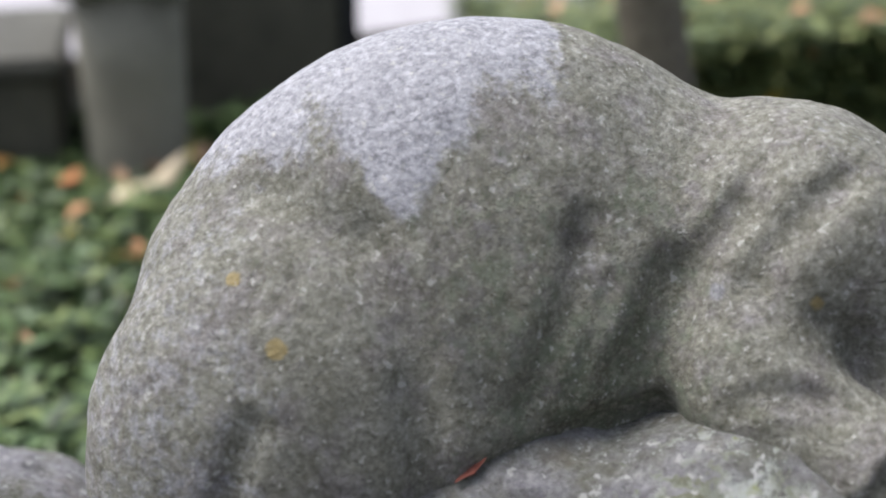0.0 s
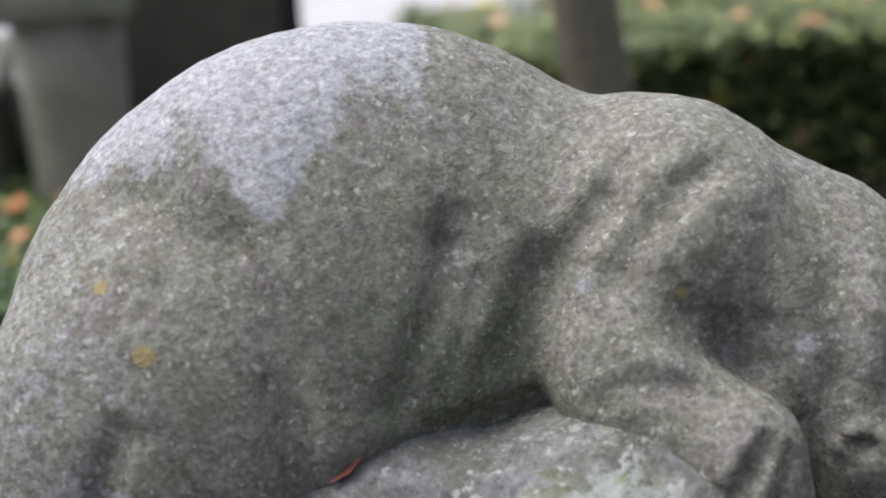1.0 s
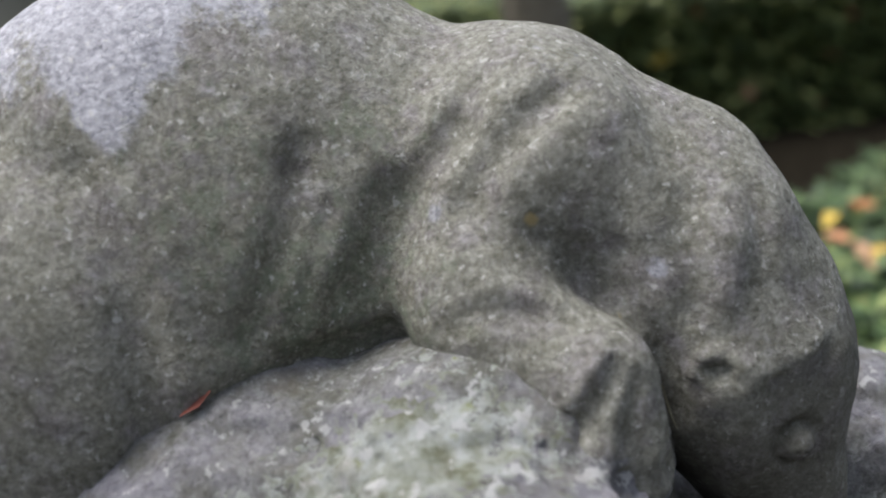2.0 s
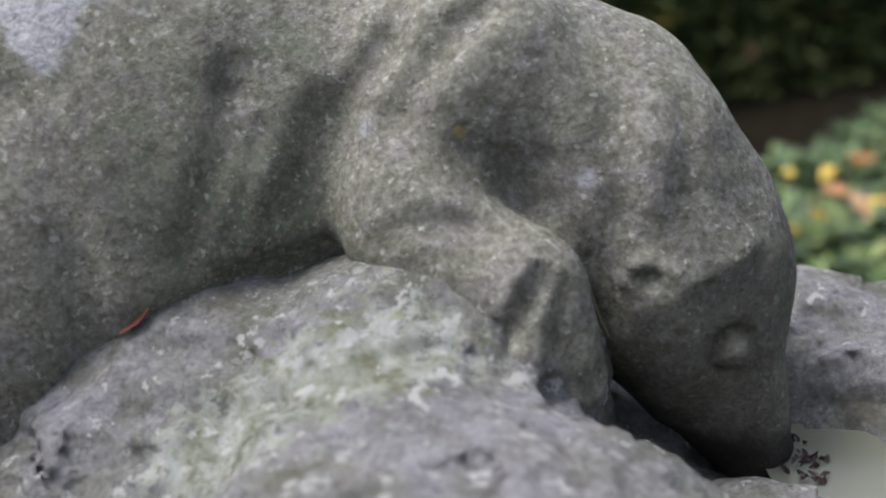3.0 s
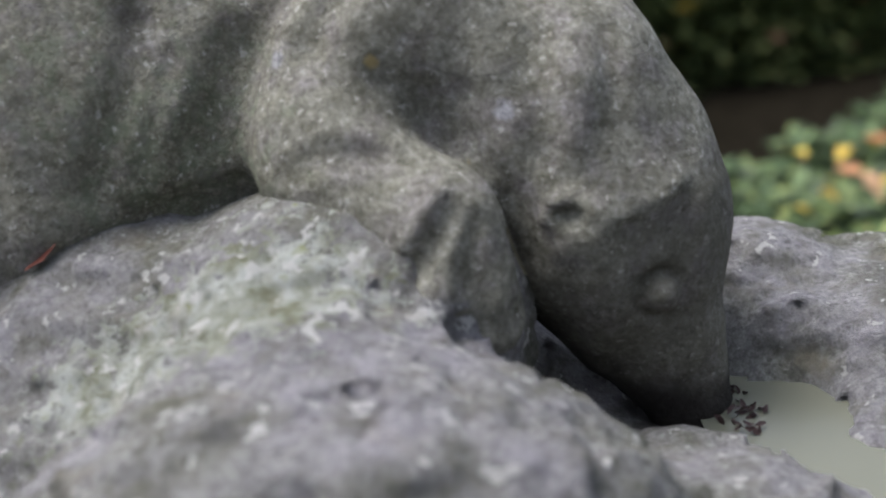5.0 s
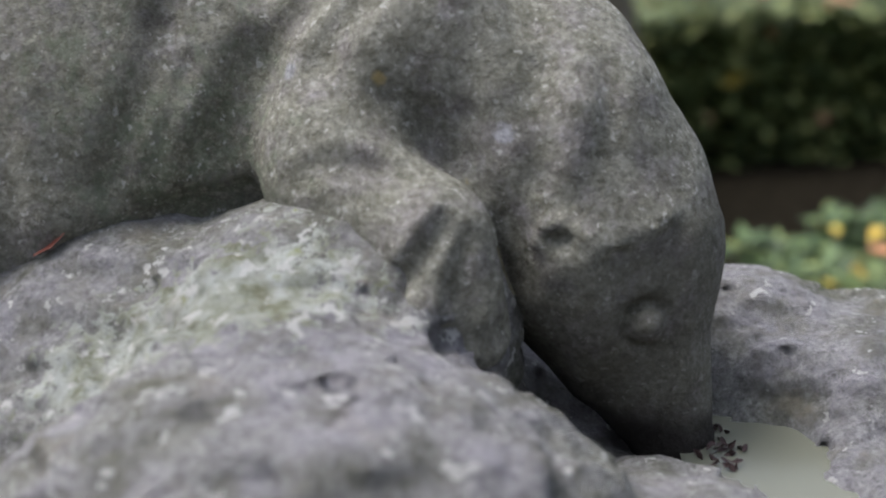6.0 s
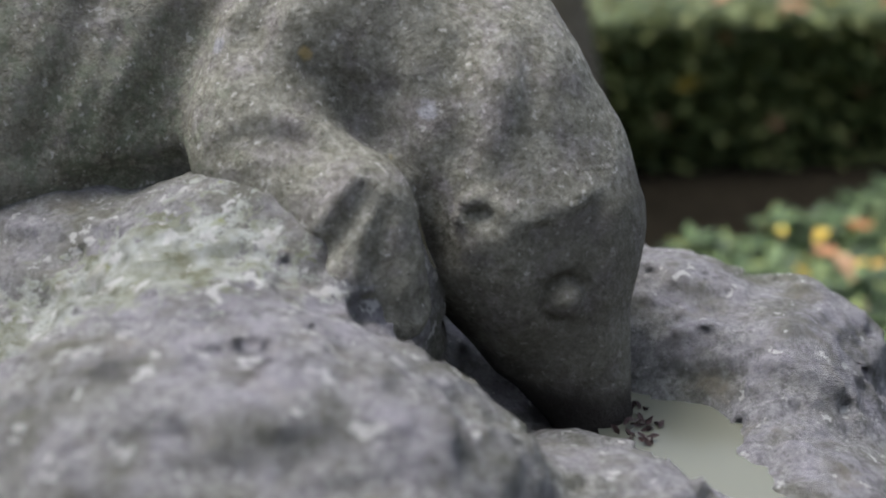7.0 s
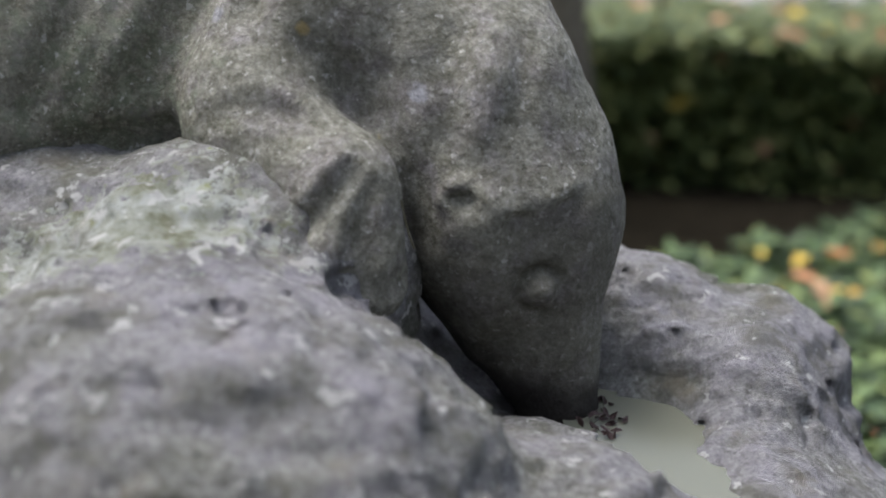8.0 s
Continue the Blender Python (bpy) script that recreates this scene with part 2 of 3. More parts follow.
# ---- the drinking animal, one carved block ----
FOLDS = [
    # flank, behind the foreleg
    ([(0.005, 0.018, 1.010), (-0.009, -0.005, 0.960), (-0.031, -0.014, 0.919), (-0.052, -0.016, 0.873)], 0.013, 0.014),
    ([(0.127, -0.001, 1.018), (0.100, 0.000, 0.992), (0.075, -0.001, 0.965)], 0.016, 0.014),
    ([(0.075, -0.001, 0.965), (0.056, -0.009, 0.929), (0.034, -0.013, 0.894)], 0.022, 0.018),
    ([(0.020, 0.005, 0.965), (0.000, -0.006, 0.915), (-0.018, -0.012, 0.880)], 0.006, 0.010),
    # where the belly meets the rock
    ([(-0.150, -0.042, 0.785), (-0.086, -0.030, 0.812), (-0.015, -0.015, 0.838), (0.055, -0.008, 0.850)], 0.014, 0.018),
    # shoulder blade
    ([(0.206, -0.020, 1.044), (0.169, -0.031, 1.024), (0.142, -0.033, 0.998), (0.124, -0.037, 0.968)], 0.015, 0.013),
    ([(0.150, 0.018, 1.052), (0.127, 0.002, 1.022)], 0.009, 0.012),
    ([(0.124, 0.027, 1.039), (0.109, 0.012, 1.012), (0.090, -0.001, 0.980)], -0.005, 0.014),
    # pocket between shoulder and neck
    ([(0.178, -0.060, 0.944), (0.203, -0.057, 0.930), (0.238, -0.060, 0.926)], 0.005, 0.011),
    ([(0.211, -0.055, 0.916), (0.225, -0.070, 0.895), (0.243, -0.090, 0.872)], 0.010, 0.015),
    ([(0.258, -0.100, 0.850), (0.264, -0.100, 0.800)], 0.016, 0.018),
    # neck
    ([(0.242, -0.030, 1.013), (0.241, -0.043, 0.974), (0.241, -0.052, 0.939)], 0.004, 0.009),
    ([(0.263, -0.045, 0.990), (0.262, -0.066, 0.930)], -0.004, 0.010),
    ([(0.295, -0.068, 0.961), (0.288, -0.091, 0.922), (0.287, -0.100, 0.879)], 0.010, 0.012),
    ([(0.322, -0.090, 0.933), (0.315, -0.104, 0.885)], -0.004, 0.012),
    ([(0.352, -0.070, 0.960), (0.345, -0.100, 0.895)], 0.006, 0.011),
    # elbow
    ([(0.096, -0.071, 0.883), (0.127, -0.083, 0.898), (0.164, -0.095, 0.892)], 0.004, 0.009),
    ([(0.130, -0.076, 0.914), (0.170, -0.089, 0.904), (0.199, -0.095, 0.894)], -0.003, 0.009),
    # thigh
    ([(-0.249, 0.089, 1.038), (-0.212, 0.052, 1.028), (-0.176, 0.032, 1.016)], 0.010, 0.022),
    ([(-0.195, 0.040, 1.018), (-0.176, 0.028, 1.006)], 0.012, 0.012),
    ([(-0.173, 0.023, 1.004), (-0.152, -0.001, 0.965), (-0.136, -0.012, 0.923), (-0.134, -0.031, 0.860), (-0.138, -0.035, 0.800)], 0.021, 0.018),
    ([(-0.268, -0.026, 0.885), (-0.280, -0.026, 0.862), (-0.295, -0.025, 0.820)], 0.010, 0.012),
    # toes
    ([(0.208, -0.143, 0.862), (0.186, -0.150, 0.838), (0.170, -0.146, 0.817)], 0.014, 0.0085),
    ([(0.200, -0.137, 0.874), (0.172, -0.146, 0.840)], -0.004, 0.007),
    ([(0.225, -0.143, 0.849), (0.212, -0.156, 0.810), (0.201, -0.164, 0.785)], 0.012, 0.006),
    ([(0.201, -0.166, 0.778), (0.233, -0.160, 0.766), (0.252, -0.146, 0.775)], 0.014, 0.007),
    ([(0.145, -0.120, 0.808), (0.164, -0.142, 0.810)], 0.010, 0.008),
    # ear: a rolled rim over a small hollow, a lump behind
    ([(0.286, -0.108, 0.829), (0.292, -0.110, 0.843), (0.304, -0.113, 0.847), (0.315, -0.119, 0.841), (0.319, -0.121, 0.832)], -0.013, 0.0060),
    ([(0.293, -0.110, 0.834), (0.308, -0.116, 0.835)], 0.008, 0.0050),
    ([(0.325, -0.122, 0.836), (0.330, -0.126, 0.826), (0.321, -0.125, 0.816), (0.306, -0.118, 0.820)], -0.008, 0.0065),
    # ridge of the brow, jaw and mouth
    ([(0.369, -0.119, 0.826), (0.384, -0.114, 0.836), (0.392, -0.112, 0.848)], -0.004, 0.008),
    ([(0.300, -0.112, 0.805), (0.318, -0.124, 0.812)], -0.004, 0.009),
    ([(0.392, -0.108, 0.671), (0.408, -0.110, 0.678), (0.424, -0.105, 0.690)], 0.005, 0.004),
]


def fold(p, points, depth, width):
    """A soft groove (or with a negative depth a ridge) along a line over the carved surface."""
    near = np.full(len(p), 1e9)
    for a, b in zip(points, points[1:]):
        near = np.minimum(near, limb(p, a, b, 0, 0))
    return depth * np.exp(-(near / width) ** 2)


def statue_form(p):
    body = ellipsoid(p, (-0.05, 0.17, 0.875), (0.287, 0.177, 0.272))
    body = join(body, limb(p, (-0.02, 0.17, 0.90), (0.19, 0.105, 0.965), 0.14, 0.10), 0.05)
    haunch = ellipsoid(p, (-0.20, 0.088, 0.80), (0.202, 0.13, 0.218))
    body = join(body, haunch, 0.045)
    body = join(body, limb(p, (-0.25, 0.15, 0.94), (-0.20, 0.17, 0.97), 0.09, 0.10), 0.03)
    # far haunch
    body = join(body, ellipsoid(p, (-0.18, 0.26, 0.79), (0.17, 0.10, 0.20)), 0.04)
    # belly
    body = join(body, limb(p, (-0.02, 0.085, 0.90), (0.06, 0.085, 0.90), 0.090, 0.085), 0.04)
    # shoulder and withers
    shoulder = ellipsoid(p, (0.205, 0.058, 0.945), (0.085, 0.105, 0.13))
    body = join(body, shoulder, 0.03)
    body = join(body, limb(p, (0.19, 0.11, 1.02), (0.238, 0.09, 1.015), 0.05, 0.052), 0.035)
    # neck and head, bowed to the water
    neck = limb(p, (0.24, 0.06, 0.965), (0.325, 0.0, 0.895), 0.082, 0.088)
    head = join(limb(p, (0.325, -0.005, 0.90), (0.366, -0.028, 0.796), 0.085, 0.092), limb(p, (0.364, -0.029, 0.796), (0.402, -0.074, 0.636), 0.092, 0.040), 0.02)
    head = join(neck, head, 0.03)
    head = join(head, limb(p, (0.340, -0.030, 0.765), (0.380, -0.055, 0.675), 0.072, 0.038), 0.03)
    head = join(head, limb(p, (0.285, -0.020, 0.870), (0.325, -0.040, 0.810), 0.070, 0.078), 0.03)
    # crown of the head
    head = join(head, ellipsoid(p, (0.398, -0.01, 0.855), (0.044, 0.055, 0.05)), 0.03)
    head = join(head, ellipsoid(p, (0.358, -0.065, 0.765), (0.052, 0.060, 0.060)), 0.03)
    head = join(head, limb(p, (0.27, 0.06, 0.985), (0.335, 0.025, 0.955), 0.054, 0.055), 0.03)
    body = join(body, head, 0.025)
    body = join(body, limb(p, (0.226, 0.0, 0.995), (0.252, -0.014, 0.940), 0.048, 0.052), 0.03)
    # near foreleg over the rock, paw hanging down
    leg = join(limb(p, (0.185, 0.040, 0.985), (0.138, -0.010, 0.895), 0.055, 0.064), limb(p, (0.135, -0.03, 0.855), (0.200, -0.092, 0.835), 0.050, 0.056), 0.05)
    toe_a = limb(p, (0.198, -0.110, 0.838), (0.192, -0.138, 0.795), 0.034, 0.030)
    toe_b = limb(p, (0.220, -0.100, 0.838), (0.228, -0.128, 0.765), 0.040, 0.032)
    leg = join(leg, join(toe_a, toe_b, 0.008), 0.014)
    body = join(body, leg, 0.022 + 0.05 * smoothstep(0.89, 1.01, p[:, 2]))
    # hollows and folds
    near = np.abs(body) < 0.06
    q = p[near]
    for points, depth, width in FOLDS:
        body[near] += fold(q, points, depth, width)
    # the face set back below the line of the fur
    line = (p[:, 2] - 0.824) - 0.29 * (p[:, 0] - 0.345)
    face = smoothstep(0.003, -0.003, line) * smoothstep(0.325, 0.350, p[:, 0]) * smoothstep(0.415, 0.385, p[:, 0]) * smoothstep(0.9, 0.86, p[:, 2])
    body = body + 0.008 * face
    # eye
    eye = np.array((0.373, -0.116, 0.758))
    ring = np.hypot(p[:, 0] - eye[0], p[:, 2] - eye[2])
    body = cut(body, np.hypot(ring - 0.0185, p[:, 1] + 0.119) - 0.0065, 0.003)
    body = join(body, np.linalg.norm(p - eye, axis=1) - 0.0150, 0.002)
    return body + 0.003 * fbm(p, 0.09, 2, 3) + 0.0022 * fbm(p, 0.022, 3, 7)


def build_statue():
    me, v = net("animal_statue", statue_form, (-0.46, -0.24, 0.52), (0.56, 0.44, 1.24), 0.0055)
    me.materials.append(granite)
    edge = np.interp(v[:, 0], (-0.42, -0.33, -0.27, -0.225, -0.195, -0.17, -0.14, -0.115, -0.085, -0.06, -0.02, 0.01, 0.05),
                     (0.98, 1.02, 1.045, 1.055, 1.085, 1.06, 1.015, 1.045, 1.075, 1.105, 1.108, 1.125, 1.22))
    rag = 0.03 * fbm(v, 0.05, 3, 5)
    pale = smoothstep(-0.035, 0.03, v[:, 2] - edge + rag)
    side = smoothstep(-0.15, -0.33, v[:, 0] + 2 * rag) * smoothstep(1.6, 0.9, v[:, 2])
    pale = np.maximum(pale, 0.42 * side)
    withers = np.linalg.norm((v - np.array((0.205, 0.02, 1.055))) / np.array((0.06, 0.07, 0.04)), axis=1)
    pale = np.maximum(pale, 0.30 * smoothstep(1.4, 0.4, withers))
    pale = np.maximum(pale, 0.16 * smoothstep(0.16, 0.26, v[:, 0] + rag) * smoothstep(0.80, 0.86, v[:, 2]))
    for c, w in (((0.267, -0.075, 0.911), 0.010), ((0.278, -0.08, 0.885), 0.006), ((0.10, -0.02, 0.96), 0.008)):
        pale = np.maximum(pale, 0.8 * smoothstep(1.6 * w, 0.6 * w, np.linalg.norm(v - np.array(c), axis=1)))
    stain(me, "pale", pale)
    stain(me, "moss", np.clip(0.30 * fbm(v, 0.11, 3, 21) + 0.50 * smoothstep(0.19, 0.04, np.abs(v[:, 0] + 0.01)) * smoothstep(1.12, 1.0, v[:, 2]) + 0.15, 0, 1))
    spots = np.zeros(len(v))
    for c, r in (((-0.246, -0.011, 0.942), 0.010), ((-0.272, 0.035, 0.984), 0.007), ((0.171, -0.048, 0.957), 0.010), ((0.168, -0.032, 0.954), 0.011), ((0.36, -0.05, 0.955), 0.007), ((0.235, -0.07, 0.868), 0.008)):
        spots = np.maximum(spots, smoothstep(1.5 * r, 0.5 * r, np.linalg.norm(v - np.array(c), axis=1)))
    stain(me, "rust", spots)
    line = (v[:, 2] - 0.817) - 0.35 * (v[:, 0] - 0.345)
    # shade painted over the face below the brow line and the lower head
    wet_shade = np.maximum(smoothstep(0.006, -0.008, line) * smoothstep(0.325, 0.355, v[:, 0]), smoothstep(0.81, 0.76, v[:, 2] + rag) * smoothstep(0.262, 0.275, v[:, 0]))
    stain(me, "wet_shade", 0.50 * wet_shade)
    # jaw stain with painted undershade, black muzzle tip, one dark spot on the flank
    stain_shade = limb(v, (0.272, -0.05, 0.80), (0.385, -0.06, 0.645), 0.022, 0.032) + 0.03 * fbm(v, 0.04, 3, 46)
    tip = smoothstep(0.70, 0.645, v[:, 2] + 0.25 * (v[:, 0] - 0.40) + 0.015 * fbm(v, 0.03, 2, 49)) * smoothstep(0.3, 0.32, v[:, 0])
    stain_shade = np.where(tip > 0, np.minimum(stain_shade, 0.03 - 0.042 * tip), stain_shade)
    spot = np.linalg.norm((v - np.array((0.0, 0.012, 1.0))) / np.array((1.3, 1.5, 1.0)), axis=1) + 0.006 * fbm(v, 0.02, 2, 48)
    stain(me, "stain_shade", np.maximum(smoothstep(0.03, -0.02, stain_shade), 0.6 * smoothstep(0.016, 0.006, spot)))
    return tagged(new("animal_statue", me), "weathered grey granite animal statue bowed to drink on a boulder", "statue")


DENTS = [
    ([(-0.088, -0.056, 0.815), (-0.058, -0.074, 0.815), (-0.029, -0.089, 0.812)], 0.014, 0.010),
    ([(-0.132, -0.088, 0.783), (-0.093, -0.101, 0.788), (-0.044, -0.119, 0.782)], 0.014, 0.012),
    ([(-0.154, -0.106, 0.755), (-0.111, -0.123, 0.755)], 0.012, 0.012),
    ([(0.111, -0.346, 0.800), (0.123, -0.328, 0.803)], 0.006, 0.012),
    ([(0.150, -0.385, 0.777), (0.179, -0.380, 0.778)], 0.010, 0.015),
    ([(0.088, -0.410, 0.770), (0.136, -0.399, 0.770)], 0.009, 0.016),
    ([(0.222, -0.350, 0.762), (0.202, -0.340, 0.775)], 0.010, 0.010),
]


def rock_mass(p):
    """The boulder's large forms, before the broken surface."""
    d = ellipsoid(p, (0.0, 0.12, 0.25), (0.66, 0.55, 0.48))
    d = join(d, ellipsoid(p, (0.0, 0.06, 0.56), (0.32, 0.30, 0.285)), 0.05)
    d = join(d, ellipsoid(p, (0.125, -0.06, 0.73), (0.16, 0.125, 0.135)), 0.03)
    hump = ellipsoid(p, (0.08, -0.285, 0.61), (0.265, 0.215, 0.20))
    hump = join(hump, ellipsoid(p, (0.02, -0.35, 0.35), (0.45, 0.32, 0.36)), 0.06)
    d = join(d, hump, 0.03)
    d = join(d, ellipsoid(p, (0.07, -0.18, 0.665), (0.16, 0.13, 0.155)), 0.03)
    # the far side of the basin, and the rim before it
    d = join(d, ellipsoid(p, (0.48, -0.12, 0.31), (0.36, 0.55, 0.35)), 0.04)
    d = join(d, ellipsoid(p, (0.51, 0.075, 0.56), (0.155, 0.14, 0.165)), 0.03)
    d = join(d, ellipsoid(p, (0.64, 0.05, 0.57), (0.095, 0.12, 0.13)), 0.03)
    d = join(d, ellipsoid(p, (0.59, -0.05, 0.58), (0.085, 0.10, 0.12)), 0.03)
    d = join(d, ellipsoid(p, (0.52, -0.035, 0.63), (0.06, 0.055, 0.065)), 0.02)
    d = join(d, ellipsoid(p, (0.37, -0.285, 0.60), (0.105, 0.10, 0.090)), 0.03)
    d = join(d, ellipsoid(p, (0.31, -0.265, 0.59), (0.085, 0.085, 0.088)), 0.03)
    d = join(d, ellipsoid(p, (0.36, -0.19, 0.58), (0.11, 0.12, 0.085)), 0.03)
    d = join(d, ellipsoid(p, (-0.52, 0.28, 0.42), (0.20, 0.30, 0.28)), 0.06)
    basin = limb(p, (0.425, -0.085, 0.690), (0.462, -0.120, 0.690), 0.070, 0.075)
    basin = join(basin, limb(p, (0.468, -0.120, 0.690), (0.502, -0.300, 0.690), 0.068, 0.060), 0.02)
    d = cut(d, basin, 0.02)
    for points, depth, width in DENTS:
        d = d + fold(p, points, depth, width)
    return cut(d, limb(p, (0.33, -0.015, 0.74), (0.38, -0.075, 0.670), 0.06, 0.045), 0.03)


def rock_form(p):
    d = rock_mass(p)
    d = d + 0.008 * fbm(p, 0.16, 2, 31)
    near = np.abs(d) < 0.045
    n = p[near]
    q = n * np.array((0.8, 0.9, 1.5)) + 0.02 * np.stack([vnoise(n, 0.05, 51), vnoise(n, 0.05, 52), vnoise(n, 0.05, 53)], 1)
    chips = np.abs(vnoise(q, 0.03, 34)) + 0.5 * np.abs(vnoise(q, 0.014, 36))
    calm = 0.3 + 0.7 * smoothstep(0.05, 0.11, np.linalg.norm(n - np.array((0.09, -0.04, 0.86)), axis=1))
    d[near] += calm * (0.009 * facets(q, 0.07, 60) + 0.0055 * facets(q, 0.028, 70) + 0.0045 * fbm(n, 0.05, 4, 80)) + 0.003 * (0.4 - chips)
    return d


def build_rock():
    me, v = net("boulder", rock_form, (-0.80, -0.76, -0.12), (1.02, 0.76, 0.98), 0.0066)
    me.materials.append(rough_rock)
    near = np.linalg.norm((v - np.array((0.0, -0.155, 0.81))) / np.array((0.17, 0.07, 0.12)), axis=1)
    lich = smoothstep(1.7, 0.2, near) * 0.95
    lich = np.maximum(lich, 0.48 * smoothstep(1.6, 0.3, np.linalg.norm((v - np.array((0.10, -0.14, 0.83))) / 0.16, axis=1)))
    stain(me, "lichen", lich)
    stain(me, "moss", np.clip(0.38 + 0.7 * fbm(v, 0.08, 3, 41), 0, 1) * smoothstep(0.2, -0.06, v[:, 0]) * smoothstep(-0.26, -0.18, v[:, 1]))
    wet_shade = smoothstep(0.637, 0.628, v[:, 2]) * smoothstep(0.25, 0.32, v[:, 0]) * smoothstep(0.62, 0.57, v[:, 0])
    # painted shade on the rock in the gap along the bowed head
    chin_gap = limb(v, (0.29, -0.06, 0.76), (0.43, -0.10, 0.64), 0.03, 0.03) + 0.02 * fbm(v, 0.03, 2, 44)
    stain(me, "wet_shade", np.maximum(0.5 * wet_shade, 0.85 * smoothstep(0.025, -0.015, chin_gap)))
    # stain plus painted shade down the cleft between rock and jaw
    stain_shade = limb(v, (0.285, -0.05, 0.77), (0.405, -0.105, 0.635), 0.025, 0.045) + 0.025 * fbm(v, 0.03, 3, 47)
    stain(me, "stain_shade", smoothstep(0.025, -0.02, stain_shade))
    return tagged(new("boulder", me), "rough grey boulder with lichen and a shallow water basin", "boulder")


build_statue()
build_rock()

# water in the basin
bm = bmesh.new()
bmesh.ops.create_circle(bm, cap_ends=True, segments=40, radius=1.0)
for vert in bm.verts:
    vert.co = Vector((0.483 + 0.085 * vert.co.x, -0.19 + 0.21 * vert.co.y, 0.638))
n = Nodes("still_water")
n.done((0.21, 0.215, 0.165), 0.2, n.bump(n.noise(30, 2), 0.0006, 0.3), 0.5)
n.bsdf.inputs["Transmission Weight"].default_value = 0.35
n.bsdf.inputs["IOR"].default_value = 1.33
water = part("water", bm, n.mat, None)
tagged(water, "shallow murky water standing in the rock basin", "water", kind="structure")

# ---- ground, path ----
bm = bmesh.new()
bmesh.ops.create_grid(bm, x_segments=60, y_segments=60, size=60)
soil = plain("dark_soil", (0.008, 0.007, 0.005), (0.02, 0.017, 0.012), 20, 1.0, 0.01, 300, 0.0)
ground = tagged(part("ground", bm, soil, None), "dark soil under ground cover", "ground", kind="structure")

bm = bmesh.new()
edge_near = [(-30, 5.2), (-3, 5.2), (0.5, 5.5), (2.0, 5.95), (3.2, 6.75), (6, 8.2), (30, 18)]
near_row = [bm.verts.new((x, y, 0.006)) for x, y in edge_near]
far_row = [bm.verts.new((x - 1.0, y + 5.5, 0.006)) for x, y in edge_near]
for k in range(len(near_row) - 1):
    bm.faces.new((near_row[k], near_row[k + 1], far_row[k + 1], far_row[k]))
gravel = plain("pale_gravel", (0.27, 0.255, 0.265), (0.34, 0.325, 0.335), 3, 0.9, 0.004, 160)
tagged(part("path", bm, gravel, None), "pale grey gravel garden path", "path", kind="structure")

# unseen wall, added behind the camera to cut front sky and darken the flank
bm = bmesh.new()
made = bmesh.ops.create_cube(bm, size=1.0)["verts"]
for v in made:
    v.co = Vector((18 * v.co.x, -3.1 + 0.3 * v.co.y, 1.25 + 2.5 * v.co.z))
tagged(part("wall_south", bm, plain("light_block_surface", (0.07, 0.066, 0.055), (0.12, 0.115, 0.10), 4), None), "unseen plain wall added behind the camera to block front sky light", "wall", kind="structure")

# ---- foliage ----
def leaf_mesh(name, base, along, across, up, length, width, fold):
    """Many folded leaves, one island each: base points, unit axes, sizes."""
    n = len(base)
    mid = base + along * (length * 0.5)[:, None] - up * (fold * width)[:, None]
    left = base + along * (length * 0.45)[:, None] + across * (width * 0.5)[:, None]
    right = base + along * (length * 0.45)[:, None] - across * (width * 0.5)[:, None]
    tip = base + along * length[:, None] - up * (0.18 * length)[:, None]
    verts = np.stack([base, left, tip, right, mid], 1).reshape(-1, 3)
    tri = np.array([(0, 4, 1), (1, 4, 2), (0, 3, 4), (4, 3, 2)])
    faces = (np.arange(n)[:, None, None] * 5 + tri[None]).reshape(-1, 3)
    me = bpy.data.meshes.new(name)
    me.vertices.add(len(verts))
    me.vertices.foreach_set("co", verts.astype(np.float32).ravel())
    me.loops.add(faces.size)
    me.loops.foreach_set("vertex_index", faces.astype(np.int32).ravel())
    me.polygons.add(len(faces))
    me.polygons.foreach_set("loop_start", np.arange(0, faces.size, 3, dtype=np.int32))
    me.update(calc_edges=True)
    return me


def frames_of(az, tilt):
    """Axes of leaves that point to az and rise by tilt."""
    along = np.stack([np.cos(az) * np.cos(tilt), np.sin(az) * np.cos(tilt), np.sin(tilt)], 1)
    across = np.stack([-np.sin(az), np.cos(az), 0 * az], 1)
    return along, across, np.cross(along, across)


rng = np.random.default_rng(5)
green_cover = leafy("ground_cover_leaf", [(0.0, (0.02, 0.035, 0.012)), (0.4, (0.05, 0.088, 0.03)), (0.75, (0.105, 0.165, 0.055)), (1.0, (0.19, 0.23, 0.07))])
hedge_leaf = leafy("hedge_leaf", [(0.0, (0.04, 0.06, 0.03)), (0.4, (0.11, 0.15, 0.055)), (0.8, (0.22, 0.26, 0.09)), (1.0, (0.32, 0.34, 0.13))])


